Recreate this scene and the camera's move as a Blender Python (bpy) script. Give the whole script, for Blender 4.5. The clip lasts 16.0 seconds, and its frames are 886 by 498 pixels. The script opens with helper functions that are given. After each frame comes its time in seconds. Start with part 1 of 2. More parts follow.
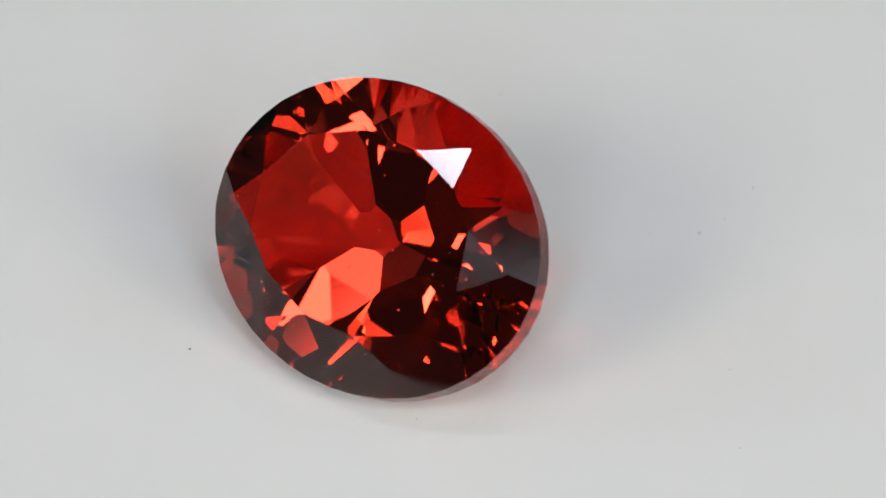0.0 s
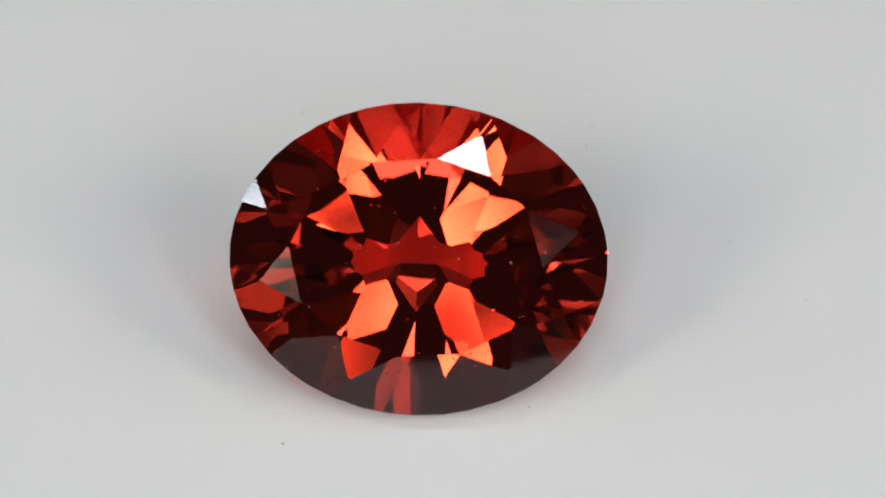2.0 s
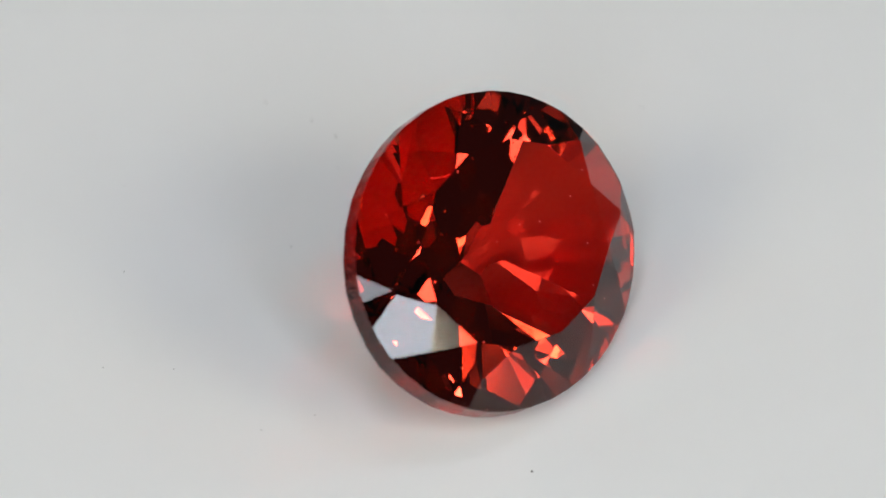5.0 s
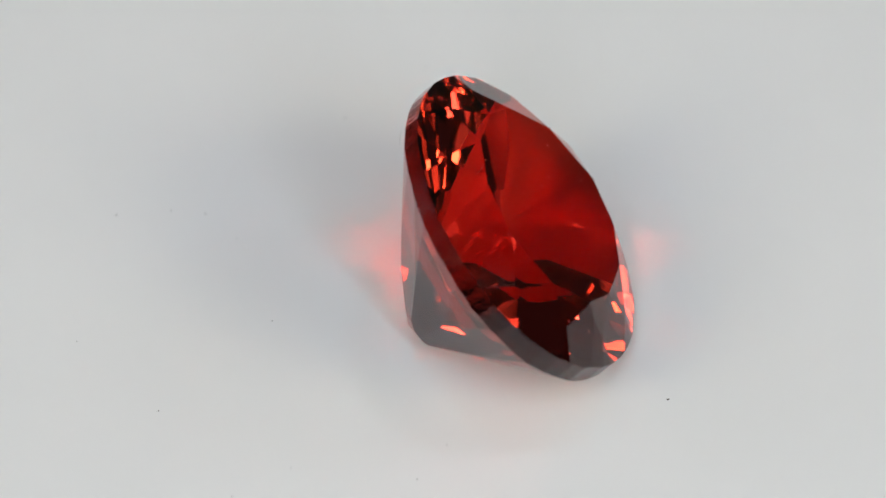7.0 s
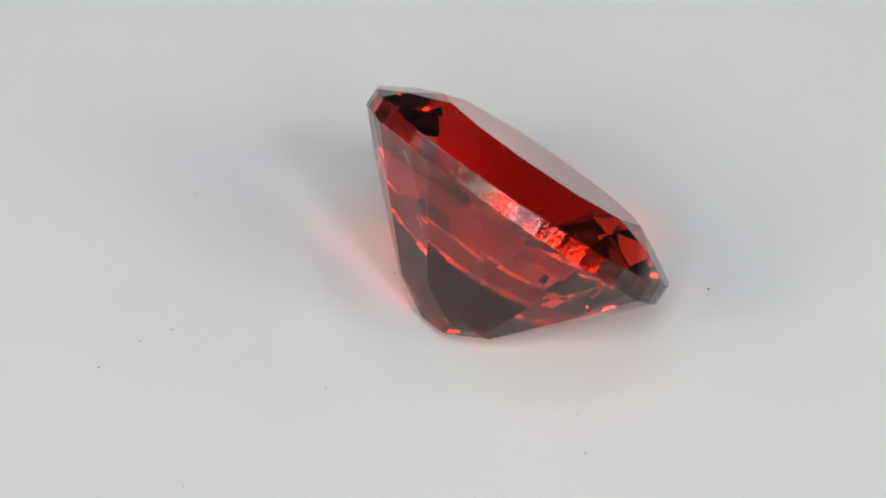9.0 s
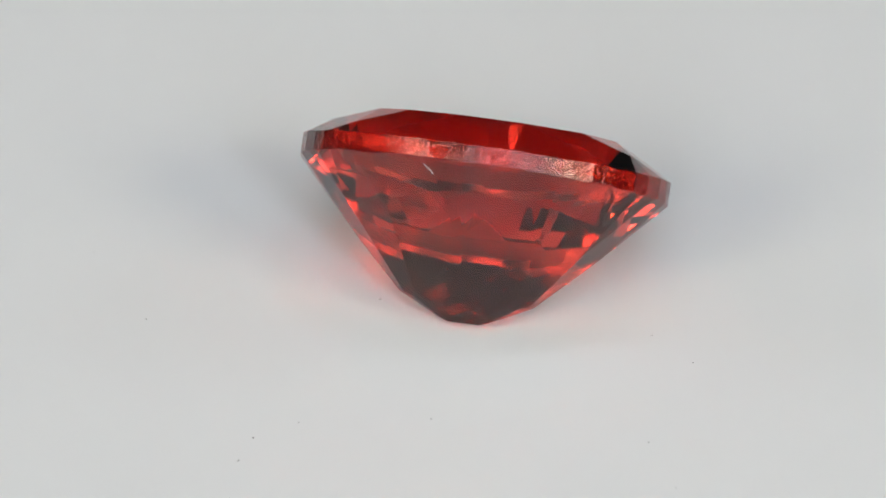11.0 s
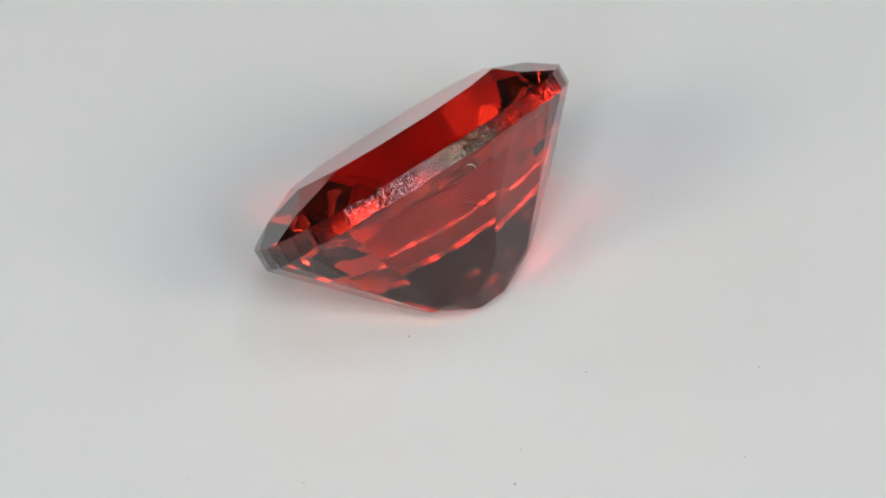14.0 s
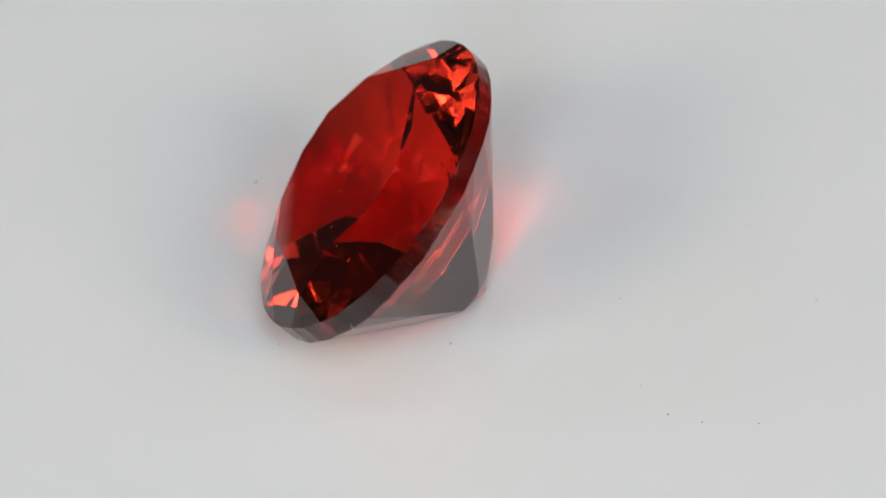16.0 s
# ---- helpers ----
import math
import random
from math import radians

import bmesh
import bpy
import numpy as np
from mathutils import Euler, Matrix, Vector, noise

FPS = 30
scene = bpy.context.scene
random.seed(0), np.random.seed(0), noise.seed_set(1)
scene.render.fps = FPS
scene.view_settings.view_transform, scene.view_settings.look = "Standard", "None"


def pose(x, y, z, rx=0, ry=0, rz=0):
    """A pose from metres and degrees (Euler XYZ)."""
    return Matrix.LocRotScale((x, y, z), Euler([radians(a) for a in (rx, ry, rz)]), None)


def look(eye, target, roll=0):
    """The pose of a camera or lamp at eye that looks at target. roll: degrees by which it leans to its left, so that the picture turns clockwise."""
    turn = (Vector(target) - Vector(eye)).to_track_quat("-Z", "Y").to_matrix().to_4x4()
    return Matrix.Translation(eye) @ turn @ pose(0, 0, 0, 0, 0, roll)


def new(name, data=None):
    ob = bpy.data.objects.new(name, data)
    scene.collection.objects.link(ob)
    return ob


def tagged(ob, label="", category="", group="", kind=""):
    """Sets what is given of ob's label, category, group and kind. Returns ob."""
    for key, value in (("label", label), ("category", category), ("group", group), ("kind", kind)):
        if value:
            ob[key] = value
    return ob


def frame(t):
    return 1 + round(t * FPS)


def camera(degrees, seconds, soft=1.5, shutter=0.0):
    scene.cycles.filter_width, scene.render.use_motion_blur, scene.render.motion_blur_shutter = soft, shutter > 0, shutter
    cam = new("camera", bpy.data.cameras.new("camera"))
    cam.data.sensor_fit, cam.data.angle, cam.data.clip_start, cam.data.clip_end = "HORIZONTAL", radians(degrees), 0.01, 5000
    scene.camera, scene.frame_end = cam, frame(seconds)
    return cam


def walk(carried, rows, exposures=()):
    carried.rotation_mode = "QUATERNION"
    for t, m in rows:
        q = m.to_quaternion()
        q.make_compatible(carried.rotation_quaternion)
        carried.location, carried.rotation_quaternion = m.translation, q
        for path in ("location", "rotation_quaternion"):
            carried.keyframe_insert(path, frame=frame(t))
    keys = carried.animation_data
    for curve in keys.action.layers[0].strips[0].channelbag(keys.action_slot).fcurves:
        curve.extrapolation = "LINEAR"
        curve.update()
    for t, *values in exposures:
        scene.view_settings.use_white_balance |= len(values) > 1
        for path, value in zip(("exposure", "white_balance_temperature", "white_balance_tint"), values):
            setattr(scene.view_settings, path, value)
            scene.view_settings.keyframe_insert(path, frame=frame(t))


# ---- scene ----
# ---- camera and walk ----
MM = 0.001
SECONDS = 16.0
cam = camera(6.993, SECONDS, soft=1.7)
EYE = Vector((0.0, -145.002, 130.206)) * MM
AIM = Vector((-0.0633, 0.9210, 1.0331)) * MM
cam.data.dof.use_dof = True
cam.data.dof.focus_distance = 192.5 * MM
cam.data.dof.aperture_fstop = 80.0
walk(cam, [(0.0, look(EYE, AIM)), (SECONDS, look(EYE, AIM))])

# the turntable's angle in degrees: it turns almost steadily, a little faster towards the end
TURNS = ((0.0, -40.44), (2.0, -3.53), (4.0, 33.31), (6.5, 80.46), (9.0, 127.13), (11.5, 174.51), (14.0, 222.23), (16.0, 260.47))


def turn(t):
    return Matrix.Rotation(radians(np.interp(t, *zip(*TURNS))), 4, "Z")


# ---- world ----
world = bpy.data.worlds.new("dim_room")
scene.world = world
world.use_nodes = True
wbg = world.node_tree.nodes["Background"]
wbg.inputs["Color"].default_value = (0.93, 0.945, 1.0, 1)
wbg.inputs["Strength"].default_value = 0.02
scene.cycles.blur_glossy = 0.05
scene.view_settings.exposure = 0.41


# ---- materials ----
def material(name):
    m = bpy.data.materials.new(name)
    m.use_nodes = True
    nt = m.node_tree
    return m, nt, nt.nodes["Principled BSDF"]


def noise_node(nt, scale, detail=4.0, kind="ShaderNodeTexNoise"):
    co = nt.nodes.new("ShaderNodeTexCoord")
    n = nt.nodes.new(kind)
    n.inputs["Scale"].default_value = scale
    if kind == "ShaderNodeTexNoise":
        n.inputs["Detail"].default_value = detail
    nt.links.new(co.outputs["Object"], n.inputs["Vector"])
    return n


def ramp(nt, source, stops):
    r = nt.nodes.new("ShaderNodeValToRGB")
    els = r.color_ramp.elements
    els[0].position, els[0].color = stops[0][0], (*stops[0][1], 1)
    els[1].position, els[1].color = stops[-1][0], (*stops[-1][1], 1)
    for p, c in stops[1:-1]:
        els.new(p).color = (*c, 1)
    nt.links.new(source, r.inputs["Fac"])
    return r


def bump(nt, source, bsdf, strength, distance):
    b = nt.nodes.new("ShaderNodeBump")
    b.inputs["Strength"].default_value = strength
    b.inputs["Distance"].default_value = distance
    nt.links.new(source, b.inputs["Height"])
    nt.links.new(b.outputs["Normal"], bsdf.inputs["Normal"])


def white_plastic(name, base):
    m, nt, p = material(name)
    blotch = noise_node(nt, 90.0, 3.0)
    lo = tuple(c * 0.985 for c in base)
    r = ramp(nt, blotch.outputs["Fac"], [(0.35, lo), (0.65, base)])
    nt.links.new(r.outputs["Color"], p.inputs["Base Color"])
    p.inputs["Roughness"].default_value = 0.34
    p.inputs["IOR"].default_value = 1.45
    sheen = noise_node(nt, 700.0, 3.0)
    rr = ramp(nt, sheen.outputs["Fac"], [(0.3, (0.30, 0.30, 0.30)), (0.7, (0.38, 0.38, 0.38))])
    nt.links.new(rr.outputs["Color"], p.inputs["Roughness"])
    return m


def red_stone(name, roughness=0.0):
    m, nt, p = material(name)
    p.inputs["Base Color"].default_value = (0.66, 0.031, 0.014, 1)
    p.inputs["Transmission Weight"].default_value = 1.0
    p.inputs["IOR"].default_value = 1.56
    p.inputs["Roughness"].default_value = roughness
    if not roughness:
        # dull pits and hairline wear in the polish
        v = noise_node(nt, 2300.0, kind="ShaderNodeTexVoronoi")
        pit = ramp(nt, v.outputs["Distance"], [(0.0, (0.6, 0.6, 0.6)), (0.05, (0.5, 0.5, 0.5)), (0.075, (0, 0, 0))])
        some = ramp(nt, v.outputs["Color"], [(0.52, (0, 0, 0)), (0.54, (1, 1, 1))])
        mx = nt.nodes.new("ShaderNodeMath")
        mx.operation = "MULTIPLY"
        nt.links.new(pit.outputs["Color"], mx.inputs[0])
        nt.links.new(some.outputs["Color"], mx.inputs[1])
        nt.links.new(mx.outputs[0], p.inputs["Roughness"])
    return m, nt, p


def plain(name, colour, roughness=0.6):
    m, nt, p = material(name)
    n = noise_node(nt, 4000.0, 3.0)
    r = ramp(nt, n.outputs["Fac"], [(0.3, tuple(c * 0.75 for c in colour)), (0.7, colour)])
    nt.links.new(r.outputs["Color"], p.inputs["Base Color"])
    p.inputs["Roughness"].default_value = roughness
    return m


def glow(name, colour, strength, soft, pitch=0.0):
    """A diffuser that is brightest in its middle and falls off to its rim; pitch: metres between the light sources that show behind it."""
    m, nt, p = material(name)
    co = nt.nodes.new("ShaderNodeTexCoord")
    mp = nt.nodes.new("ShaderNodeMapping")
    mp.inputs["Location"].default_value = (-1, -1, -1)
    mp.inputs["Scale"].default_value = (2, 2, 2)
    sep = nt.nodes.new("ShaderNodeSeparateXYZ")
    nt.links.new(co.outputs["Generated"], mp.inputs["Vector"])
    nt.links.new(mp.outputs["Vector"], sep.inputs["Vector"])
    edges = []
    for axis in ("X", "Y"):
        ab = nt.nodes.new("ShaderNodeMath")
        ab.operation = "ABSOLUTE"
        nt.links.new(sep.outputs[axis], ab.inputs[0])
        mr = nt.nodes.new("ShaderNodeMapRange")
        mr.interpolation_type = "SMOOTHSTEP"
        mr.inputs["From Min"].default_value = 1.0 - soft
        mr.inputs["From Max"].default_value = 1.0
        mr.inputs["To Min"].default_value = 1.0
        mr.inputs["To Max"].default_value = 0.03
        nt.links.new(ab.outputs[0], mr.inputs["Value"])
        edges.append(mr)
    mul = nt.nodes.new("ShaderNodeMath")
    mul.operation = "MULTIPLY"
    nt.links.new(edges[0].outputs[0], mul.inputs[0])
    nt.links.new(edges[1].outputs[0], mul.inputs[1])
    lit = mul.outputs[0]
    if pitch:
        place = nt.nodes.new("ShaderNodeSeparateXYZ")
        nt.links.new(co.outputs["Object"], place.inputs["Vector"])
        waves = []
        for axis, stretch in (("X", 1.0), ("Y", 1.25)):
            k = nt.nodes.new("ShaderNodeMath")
            k.operation = "MULTIPLY"
            k.inputs[1].default_value = math.tau / (pitch * stretch)
            nt.links.new(place.outputs[axis], k.inputs[0])
            c = nt.nodes.new("ShaderNodeMath")
            c.operation = "COSINE"
            nt.links.new(k.outputs[0], c.inputs[0])
            waves.append(c)
        both = nt.nodes.new("ShaderNodeMath")
        both.operation = "MULTIPLY"
        nt.links.new(waves[0].outputs[0], both.inputs[0])
        nt.links.new(waves[1].outputs[0], both.inputs[1])
        lobes = nt.nodes.new("ShaderNodeMapRange")
        lobes.interpolation_type = "SMOOTHSTEP"
        lobes.inputs["From Min"].default_value = -0.2
        lobes.inputs["From Max"].default_value = 0.7
        lobes.inputs["To Min"].default_value = 0.06
        lobes.inputs["To Max"].default_value = 1.0
        nt.links.new(both.outputs[0], lobes.inputs["Value"])
        spots = nt.nodes.new("ShaderNodeMath")
        spots.operation = "MULTIPLY"
        nt.links.new(lit, spots.inputs[0])
        nt.links.new(lobes.outputs[0], spots.inputs[1])
        lit = spots.outputs[0]
    power = nt.nodes.new("ShaderNodeMath")
    power.operation = "MULTIPLY"
    power.inputs[1].default_value = strength
    nt.links.new(lit, power.inputs[0])
    p.inputs["Base Color"].default_value = (0.8, 0.8, 0.8, 1)
    p.inputs["Emission Color"].default_value = (*colour, 1)
    nt.links.new(power.outputs[0], p.inputs["Emission Strength"])
    return m


TABLETOP = white_plastic("white_satin_plastic", (0.80, 0.80, 0.795))
DESK = plain("dark_laminate", (0.05, 0.05, 0.052), 0.55)
PEDESTAL = white_plastic("white_plastic", (0.74, 0.74, 0.74))
STONE, _, _ = red_stone("polished_red_stone")
HOUSING = plain("black_metal", (0.03, 0.03, 0.03), 0.5)
DUST = plain("dark_dust", (0.13, 0.115, 0.10), 0.9)
PALE_DUST = plain("pale_dust", (0.60, 0.59, 0.58), 0.9)
LINT = plain("white_lint", (0.66, 0.66, 0.64), 0.7)


def ground_girdle():
    m, nt, p = red_stone("ground_red_stone", 0.32)
    p.inputs["Base Color"].default_value = (0.20, 0.005, 0.0025, 1)
    co = nt.nodes.new("ShaderNodeTexCoord")
    mp = nt.nodes.new("ShaderNodeMapping")
    mp.inputs["Scale"].default_value = (9000, 9000, 5000)
    n = nt.nodes.new("ShaderNodeTexNoise")
    n.inputs["Scale"].default_value = 1.0
    n.inputs["Detail"].default_value = 3.0
    nt.links.new(co.outputs["Object"], mp.inputs["Vector"])
    nt.links.new(mp.outputs["Vector"], n.inputs["Vector"])
    bump(nt, n.outputs["Fac"], p, 0.34, 0.00006)
    patch = noise_node(nt, 900.0, 2.0)
    r = ramp(nt, patch.outputs["Fac"], [(0.42, (0.03, 0.03, 0.03)), (0.58, (0.24, 0.24, 0.24))])
    nt.links.new(r.outputs["Color"], p.inputs["Roughness"])
    return m


GIRDLE = ground_girdle()


# ---- building helpers ----
def part(name, bm, mat, parent=None, label=""):
    me = bpy.data.meshes.new(name)
    bm.to_mesh(me)
    bm.free()
    me.materials.append(mat)
    ob = new(name, me)
    if parent:
        ob.parent = parent
    if label:
        tagged(ob, label)
    return ob


def box(size, bevel=0.0, at=(0, 0, 0)):
    bm = bmesh.new()
    bmesh.ops.create_cube(bm, size=1.0)
    bmesh.ops.scale(bm, vec=size, verts=bm.verts)
    bmesh.ops.translate(bm, vec=at, verts=bm.verts)
    if bevel:
        bmesh.ops.bevel(bm, geom=list(bm.edges), offset=bevel, segments=2, affect="EDGES")
    return bm


# ---- lamps round the turntable, where the facets mirror them, and one added fill ----
def studio_lamp(eye, w, h, colour, strength, label, soft=0.5, pitch=0.0):
    """A flat lamp that faces the stone: black housing and a glowing diffuser."""
    lamp = new("studio_lamp")
    lamp.matrix_basis = look(Vector(eye) * MM, (0, 0, 0.003))
    w, h = w * MM, h * MM
    part("housing", box((w + 0.008, h + 0.008, 0.014), 0.002, (0, 0, 0.009)), HOUSING, lamp, "black metal housing")
    bm = bmesh.new()
    bmesh.ops.create_grid(bm, x_segments=1, y_segments=1, size=0.5)
    bmesh.ops.scale(bm, vec=(w, h, 1), verts=bm.verts)
    part("diffuser", bm, glow("lit_diffuser", colour, strength, soft, pitch), lamp, "lit white diffuser")
    return tagged(lamp, label, "studio lamp", "lamps round the turntable", "structure")


def around(az, el, dist):
    """A place seen from the stone: degrees to the right of the camera, degrees up, mm."""
    a, e = radians(az), radians(el)
    return (dist * math.sin(a) * math.cos(e), -dist * math.cos(a) * math.cos(e), dist * math.sin(e))


WARM, COOL = (1.0, 0.93, 0.73), (0.83, 0.895, 1.0)
LEDS = "square lamp with warm white spots glowing behind its diffuser"
studio_lamp(around(-50.5, 33.5, 330), 128, 118, WARM, 17.0, LEDS, 0.25, 0.0155)
studio_lamp(around(57, 33.5, 330), 124, 118, WARM, 16.4, LEDS, 0.25, 0.0155)
studio_lamp(around(-13, 35, 340), 70, 165, COOL, 7.8, "strip lamp with a cool white lit diffuser", 0.4)
studio_lamp(around(26.5, 35, 340), 62, 165, COOL, 8.4, "strip lamp with a cool white lit diffuser", 0.4)
studio_lamp((-50, 36, 315), 34, 32, COOL, 21.0, "small overhead lamp with a cool white lit diffuser", 0.5)
studio_lamp((78, 49, 312), 38, 36, COOL, 19.0, "small overhead lamp with a cool white lit diffuser", 0.5)
SIDE = "narrow side lamp with a cool white lit diffuser"
studio_lamp(around(-97, 33, 340), 17, 110, COOL, 13.0, SIDE, 0.45)
studio_lamp(around(101, 38, 340), 17, 110, COOL, 13.0, SIDE, 0.45)
# added unseen fill above the camera: brightens the platter, its shadow falls behind the stone
studio_lamp(around(4, 59, 350), 200, 90, COOL, 4.2, "added wide fill softbox with a cool white lit diffuser", 0.4)


# ---- desk and turntable ----
def disc(radius, top, thick, bevel, segments=160):
    bm = bmesh.new()
    bmesh.ops.create_cone(bm, cap_ends=True, segments=segments, radius1=radius, radius2=radius, depth=thick)
    bmesh.ops.translate(bm, vec=(0, 0, top - thick / 2), verts=bm.verts)
    rims = [e for e in bm.edges if abs(e.verts[0].co.z - e.verts[1].co.z) < 1e-6]
    bmesh.ops.bevel(bm, geom=rims, offset=bevel, segments=3, affect="EDGES")
    return bm


def make_desk():
    top = part("desk", box((1.6, 1.4, 0.03), 0.002, (0, 0.2, -0.033)), DESK)
    return tagged(top, "dark grey laminate desk top under the turntable", "desk", kind="structure")


def make_turntable():
    table = new("turntable")
    part("platter", disc(0.026, 0.0, 0.004, 0.0006), TABLETOP, table)
    part("base", disc(0.021, -0.004, 0.014, 0.001, 96), PEDESTAL, table)
    return tagged(table, "small round white satin plastic turntable, turning", "turntable")


# ---- the cut stone, in millimetres ----
LONG, SHORT, CROWN, BELT, DEPTH, KEEL = 4.983, 4.116, 0.876, 0.705, 3.750, 0.453
MID_LONG, MID_SHORT, MID = 1.504, 0.488, 0.90
STAR_TIP = 0.855
# the table's corners: degrees round the oval, share of the way to the rim
TABLE = ((-4, 0.656), (31.3, 0.648), (55, 0.640), (83.3, 0.634), (113, 0.644), (145, 0.675),
         (177, 0.690), (207.5, 0.690), (231.7, 0.656), (262.3, 0.645), (291, 0.655), (318.8, 0.667))
CORNERS = tuple(deg for deg, _ in TABLE)
PAVILION_TURN = -7.5
CROWN_FACE, TABLE_FACE, BELT_FACE, PAVILION_FACE, KITE, STAR, BREAK, LOWER, MAIN, KEEL_END = range(10)
FACETS = {KITE: "kite_facet", STAR: "star_facet", BREAK: "upper_girdle_facet",
          LOWER: "lower_girdle_facet", MAIN: "pavilion_main_facet", KEEL_END: "culet_facet"}


def rim(deg, r=1.0):
    return Vector((r * LONG * math.cos(radians(deg)), r * SHORT * math.sin(radians(deg)), 0))


def out(deg):
    return Vector((math.cos(radians(deg)) / LONG, math.sin(radians(deg)) / SHORT, 0)).normalized()


def cut_stone():
    """Grind an oval blank with one plane for each facet, as a cutter does."""
    bm = bmesh.new()
    bmesh.ops.create_cone(bm, cap_ends=True, segments=42, radius1=1, radius2=1, depth=12)
    uneven = random.Random(3)
    swing = [uneven.uniform(-0.03, 0.03) for _ in range(42)]
    for v in bm.verts:
        a = math.atan2(v.co.y, v.co.x)
        a += swing[round(a / math.tau * 42) % 42]
        v.co.x, v.co.y = math.cos(a) * LONG * 1.002, math.sin(a) * SHORT * 1.002
    for fc in bm.faces:
        fc.material_index = BELT_FACE
    wob = random.Random(7)

    def grind(point, normal, kind):
        res = bmesh.ops.bisect_plane(bm, geom=bm.verts[:] + bm.edges[:] + bm.faces[:], dist=1e-5,
                                     plane_co=point, plane_no=normal, clear_outer=True)
        edges = [g for g in res["geom_cut"] if isinstance(g, bmesh.types.BMEdge)]
        if len(edges) > 2:
            for fc in bmesh.ops.edgeloop_fill(bm, edges=edges)["faces"]:
                fc.material_index = kind

    top, low = BELT / 2 + CROWN, -BELT / 2
    # crown: kites at the table's corners
    mains = []
    for deg, inset in TABLE:
        n = out(deg)
        edge = n.dot(rim(deg))
        rise = CROWN / ((1 - inset) * edge)
        corner = rim(deg, inset)
        corner.z = top
        normal = Vector((n.x * rise, n.y * rise, 1)).normalized()
        mains.append((corner, normal))
    count = len(CORNERS)
    for i in range(count):
        grind(mains[i][0], mains[i][1], KITE)
    # stars between the corners and the small facets below them
    for i in range(count):
        a, b = CORNERS[i], CORNERS[(i + 1) % count] + (360 if i == count - 1 else 0)
        mid = (a + b) / 2
        tip = rim(mid, STAR_TIP)
        heights = []
        for c, n in (mains[i], mains[(i + 1) % count]):
            heights.append(c.z - (n.x * (tip.x - c.x) + n.y * (tip.y - c.y)) / n.z)
        tip.z = min(heights)
        pa, pb = mains[i][0], mains[(i + 1) % count][0]
        n = (pb - pa).cross(tip - pa)
        n = n if n.z > 0 else -n
        grind(tip, n, STAR)
        for side in (-3.5, 3.5):
            d = mid + side
            n = out(d)
            foot = rim(d)
            foot.z = BELT / 2 + 0.015 + wob.uniform(-0.02, 0.02)
            run = n.dot(foot) - n.dot(tip)
            rise = (tip.z - foot.z) / run
            grind(tip, Vector((n.x * rise, n.y * rise, 1)), BREAK)
    grind(Vector((0, 0, top)), Vector((0.002, 0.001, 1)), TABLE_FACE)

    # pavilion: steep facets below the belt, then the mains that close on the keel
    def pavilion(deg, z0, h0, z1, h1, kind):
        n = out(deg)
        slope = (h0 - h1) / (z0 - z1)
        point = n * h0 + Vector((0, 0, z0))
        grind(point, Vector((n.x, n.y, -slope)).normalized(), kind)

    def half(deg, d):
        """Half width of the pavilion across that direction, at the depth d from 0 (belt) to 1 (keel)."""
        n = out(deg)
        h = (math.hypot(LONG * n.x, SHORT * n.y), math.hypot(MID_LONG * n.x, MID_SHORT * n.y), KEEL * abs(n.x))
        return h[0] + (h[1] - h[0]) * d / MID if d < MID else h[1] + (h[2] - h[1]) * (d - MID) / (1 - MID)

    def tier(kind, degs, d0, d1, grow0=1.0, grow1=1.0, jitter=1.0):
        for deg in degs:
            deg += wob.uniform(-jitter, jitter)
            lift = 0.10 + 0.15 * max(0.0, out(deg).y) if d0 == 0 else 0.0
            pavilion(deg, low + lift - d0 * DEPTH, half(deg, d0) * grow0, low - d1 * DEPTH, half(deg, d1) * grow1, kind)

    mids = [(CORNERS[i] + CORNERS[(i + 1) % count] + (360 if i == count - 1 else 0)) / 2 for i in range(count)]
    lows = [c + PAVILION_TURN for c in CORNERS]
    tier(LOWER, [m + PAVILION_TURN + side for m in mids for side in (-6.5, 6.5)], 0.0, 0.66, 1.0, 1.045, 0.5)
    tier(MAIN, lows, 0.0, MID, 0.997, 1.03, 0.5)
    tier(KEEL_END, [m + PAVILION_TURN for m in mids], 0.83, 0.98, 1.03, 1.0, 0.5)
    tier(KEEL_END, lows, MID, 1.0, 1.0, 1.0, 0.5)
    return bm


def shell(bm, kind):
    """The faces of one kind, as a mesh of their own in metres."""
    outm = bmesh.new()
    seen = {}
    for fc in bm.faces:
        if fc.material_index == kind:
            vs = []
            for v in fc.verts:
                if v.index not in seen:
                    seen[v.index] = outm.verts.new(v.co * MM)
                vs.append(seen[v.index])
            outm.faces.new(vs)
    return outm


STONE_TURN = (Matrix.Rotation(0.7930, 4, "X") @ Matrix.Rotation(0.0432, 4, "Y") @ Matrix.Rotation(0.0088, 4, "Z"))


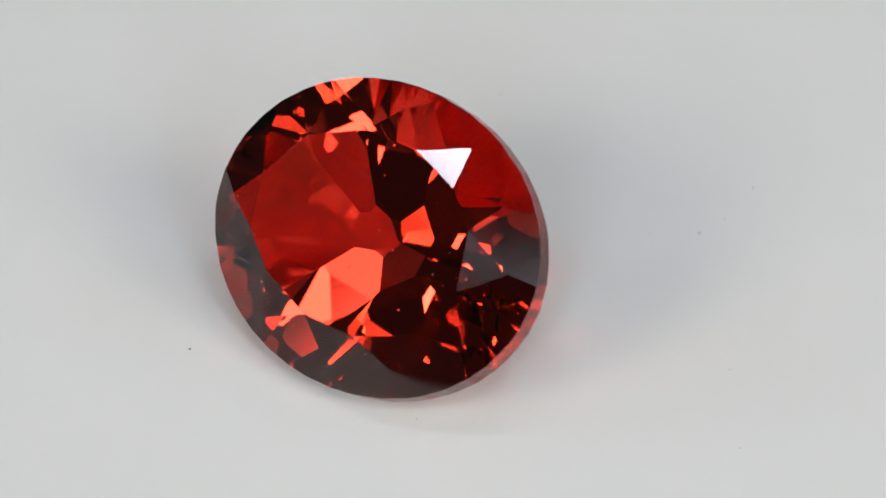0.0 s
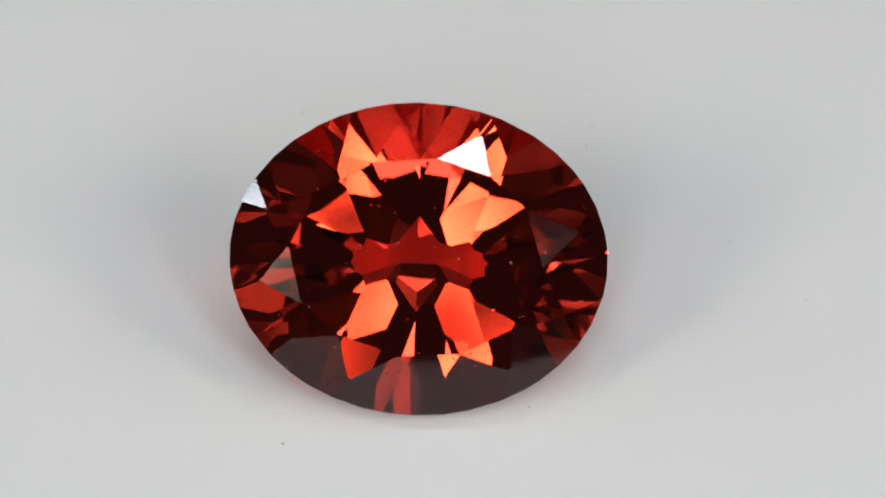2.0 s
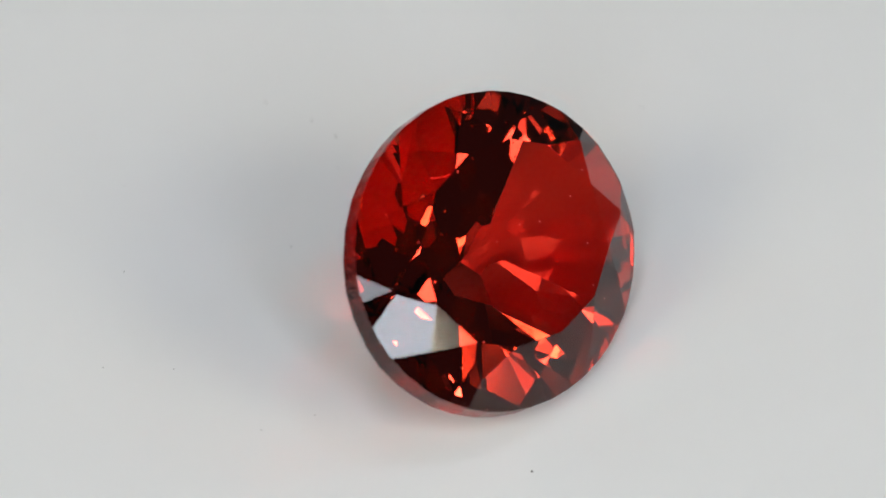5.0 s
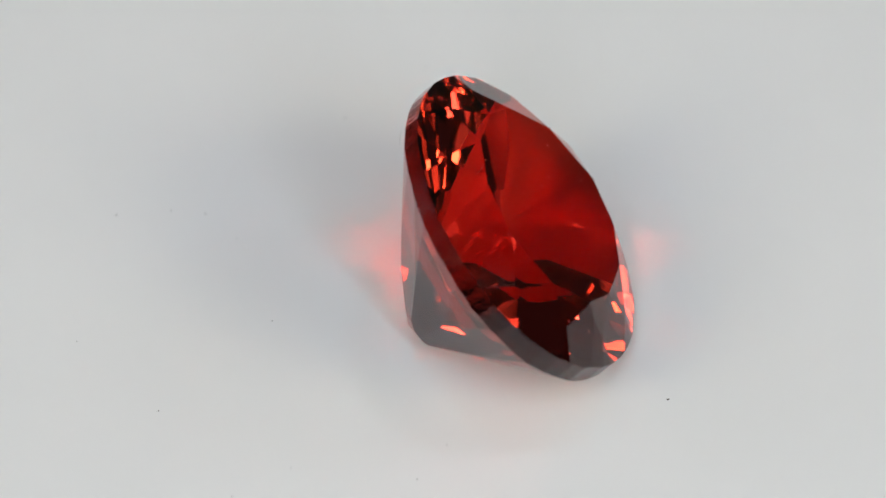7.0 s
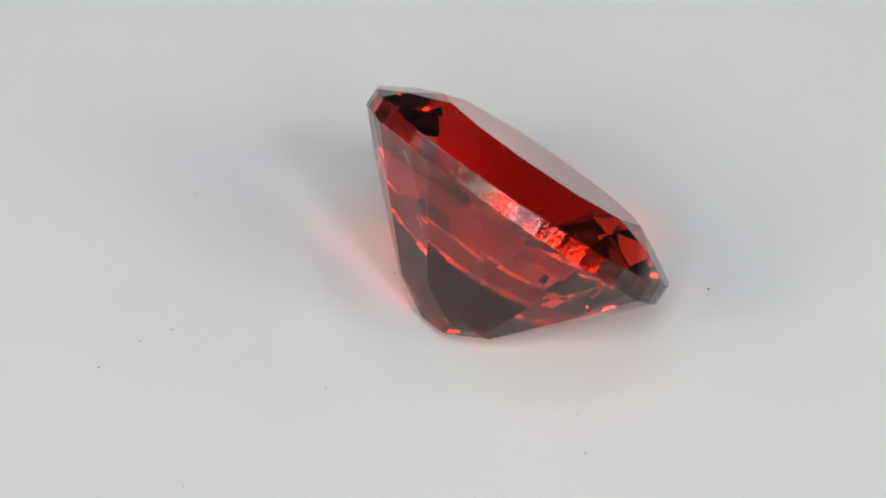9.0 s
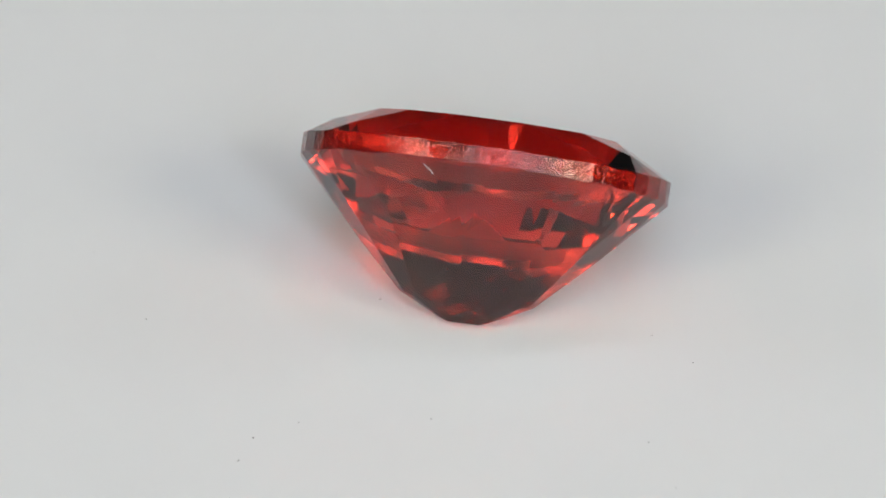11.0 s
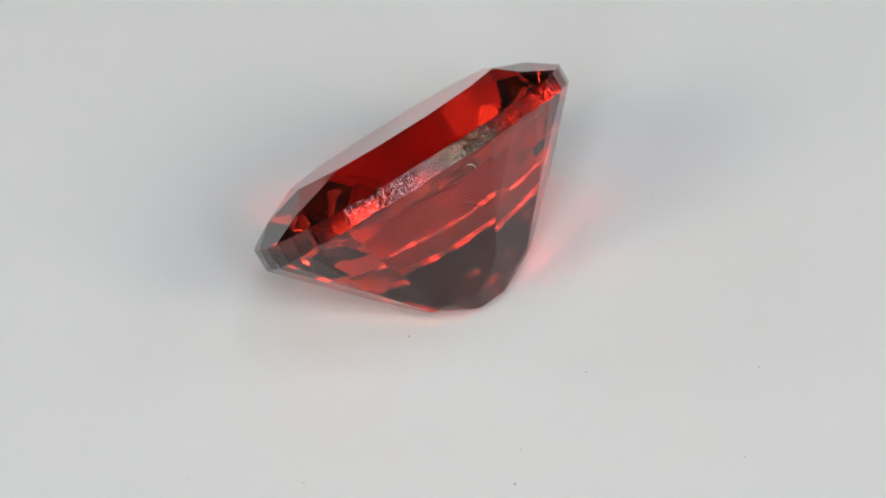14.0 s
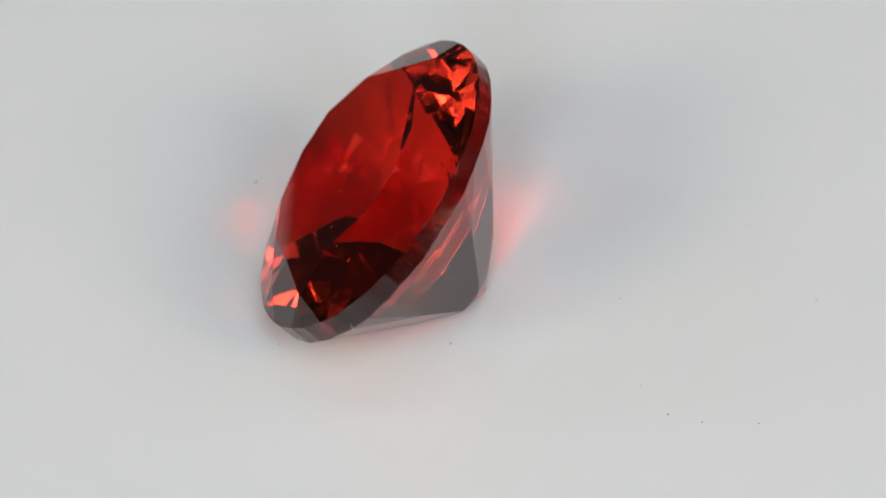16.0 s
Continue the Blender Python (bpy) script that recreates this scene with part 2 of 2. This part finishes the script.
def make_stone():
    bm = cut_stone()
    bmesh.ops.remove_doubles(bm, verts=bm.verts, dist=2e-4)
    sharp = [e for e in bm.edges if e.calc_face_angle(0) > 0.1
             and any(fc.material_index != BELT_FACE for fc in e.link_faces)]
    bmesh.ops.bevel(bm, geom=sharp, offset=0.013, segments=1, affect="EDGES", clamp_overlap=True)
    bmesh.ops.recalc_face_normals(bm, faces=bm.faces)
    bm.normal_update()
    facets = []
    for fc in bm.faces:
        z = fc.normal.z
        if fc.material_index in FACETS and fc.calc_area() / fc.calc_perimeter() > 0.02 and 0.13 < abs(z) < 0.99:
            facets.append(fc)
        else:
            fc.material_index = (TABLE_FACE if z > 0.99 else BELT_FACE if abs(z) < 0.13 else CROWN_FACE if z > 0 else PAVILION_FACE)
    bm.verts.index_update()
    lowest = min((STONE_TURN @ v.co).z for v in bm.verts)
    stone = new("gemstone")
    crown = part("crown", shell(bm, CROWN_FACE), STONE, stone, "faceted upper half with worn facet edges")
    part("table_facet", shell(bm, TABLE_FACE), STONE, stone, "large flat polished top facet")
    part("girdle", shell(bm, BELT_FACE), GIRDLE, stone, "thin ground rim of small uneven flats with shiny patches")
    pavilion = part("pavilion", shell(bm, PAVILION_FACE), STONE, stone, "deep faceted lower half with worn facet edges")
    for fc in facets:
        middle = fc.calc_center_median()
        one = bmesh.new()
        one.faces.new([one.verts.new((v.co - middle) * MM) for v in fc.verts])
        ob = part(FACETS[fc.material_index], one, STONE, crown if middle.z > 0 else pavilion)
        ob.location = middle * MM
    bm.free()
    home = Matrix.Translation(Vector((-0.5888, -1.8990, -lowest)) * MM) @ STONE_TURN
    tagged(stone, "oval faceted deep red gemstone lying tilted on a white turntable", "gemstone")
    return stone, home


# ---- dust on the platter ----
def dust_speck(size, mat, seed):
    rng = random.Random(seed)
    bm = bmesh.new()
    bmesh.ops.create_icosphere(bm, subdivisions=1, radius=size * MM / 2)
    for v in bm.verts:
        v.co = Vector((v.co.x * rng.uniform(0.7, 1.3), v.co.y * rng.uniform(0.7, 1.3), v.co.z * 0.5 * rng.uniform(0.8, 1.1)))
    lowz = min(v.co.z for v in bm.verts)
    bmesh.ops.translate(bm, vec=(0, 0, -lowz), verts=bm.verts)
    return part("dust_speck", bm, mat)


def lint_fibre(points):
    """A short bent fibre, a thin tube along points in the stone's space (mm); its origin is its first point."""
    pts = [Vector(p) * MM for p in points]
    start = pts[0].copy()
    pts = [p - start for p in pts]
    path = []
    for i in range(13):
        t = i / 12
        path.append(pts[0] * (1 - t) ** 2 + pts[1] * 2 * t * (1 - t) + pts[2] * t * t)
    bm = bmesh.new()
    rings = []
    for i, p in enumerate(path):
        way = (path[min(i + 1, 12)] - path[max(i - 1, 0)]).normalized()
        u = way.orthogonal().normalized()
        w = way.cross(u)
        r = 0.008 * MM * (0.5 if i in (0, 12) else 1.0)
        rings.append([bm.verts.new(p + (u * math.cos(k * math.tau / 6) + w * math.sin(k * math.tau / 6)) * r) for k in range(6)])
    for ra, rb in zip(rings, rings[1:]):
        for k in range(6):
            bm.faces.new((ra[k], ra[(k + 1) % 6], rb[(k + 1) % 6], rb[k]))
    bm.faces.new(rings[0][::-1])
    bm.faces.new(rings[-1])
    ob = part("lint_fibre", bm, LINT)
    tagged(ob, "tiny curled white lint fibre clinging to the red gemstone", "lint", "lint on the gemstone")
    return ob, start


FIBRES = (
    ((0.94, 4.00, -0.31), (0.72, 4.02, -0.38), (0.66, 3.85, -0.53)),
    ((-1.05, 2.75, 1.03), (-0.60, 2.45, 1.15), (-0.53, 2.52, 1.155)),
    ((5.0, -0.20, -0.10), (5.02, -0.25, -0.28), (4.80, -0.45, -0.46)),
)
SPECKS = (  # mm from the axis, degrees round the platter, size in mm, dark or pale
    (7.09, 236.5, 0.085, 1), (7.42, 62.0, 0.07, 1), (8.31, 64.2, 0.055, 1), (9.6, 69.1, 0.06, 1),
    (1.75, 14.2, 0.1, 0), (4.71, 100.4, 0.07, 0), (7.73, 148.7, 0.06, 0), (8.05, 20.4, 0.07, 0),
    (8.75, 120.2, 0.05, 1), (7.05, 174.3, 0.05, 1), (5.7, 180.6, 0.06, 0), (9.49, 144.3, 0.06, 0),
    (6.19, 66.3, 0.06, 0), (9.98, 99.7, 0.06, 0), (9.69, 3.6, 0.05, 0), (4.76, 301.2, 0.06, 0))

make_desk()
TURNTABLE = make_turntable()
GEM, GEM_HOME = make_stone()
RIDERS = [(TURNTABLE, Matrix.Identity(4)), (GEM, GEM_HOME)]
for number, (r, deg, size, dark) in enumerate(SPECKS):
    speck = dust_speck(size * 0.85, DUST if dark else PALE_DUST, number)
    tagged(speck, "tiny dark dust speck on the white turntable" if dark else "tiny pale grey dust speck on the white turntable",
           "dust speck", "dust on the turntable")
    RIDERS.append((speck, Matrix.Translation((r * MM * math.cos(radians(deg)), r * MM * math.sin(radians(deg)), 0.0))))


for points in FIBRES:
    fibre, start = lint_fibre(points)
    RIDERS.append((fibre, GEM_HOME @ Matrix.Translation(start)))


def motions():
    steps = 64
    for rider, home in RIDERS:
        walk(rider, [(SECONDS * i / steps, turn(SECONDS * i / steps) @ home) for i in range(steps + 1)])


motions()
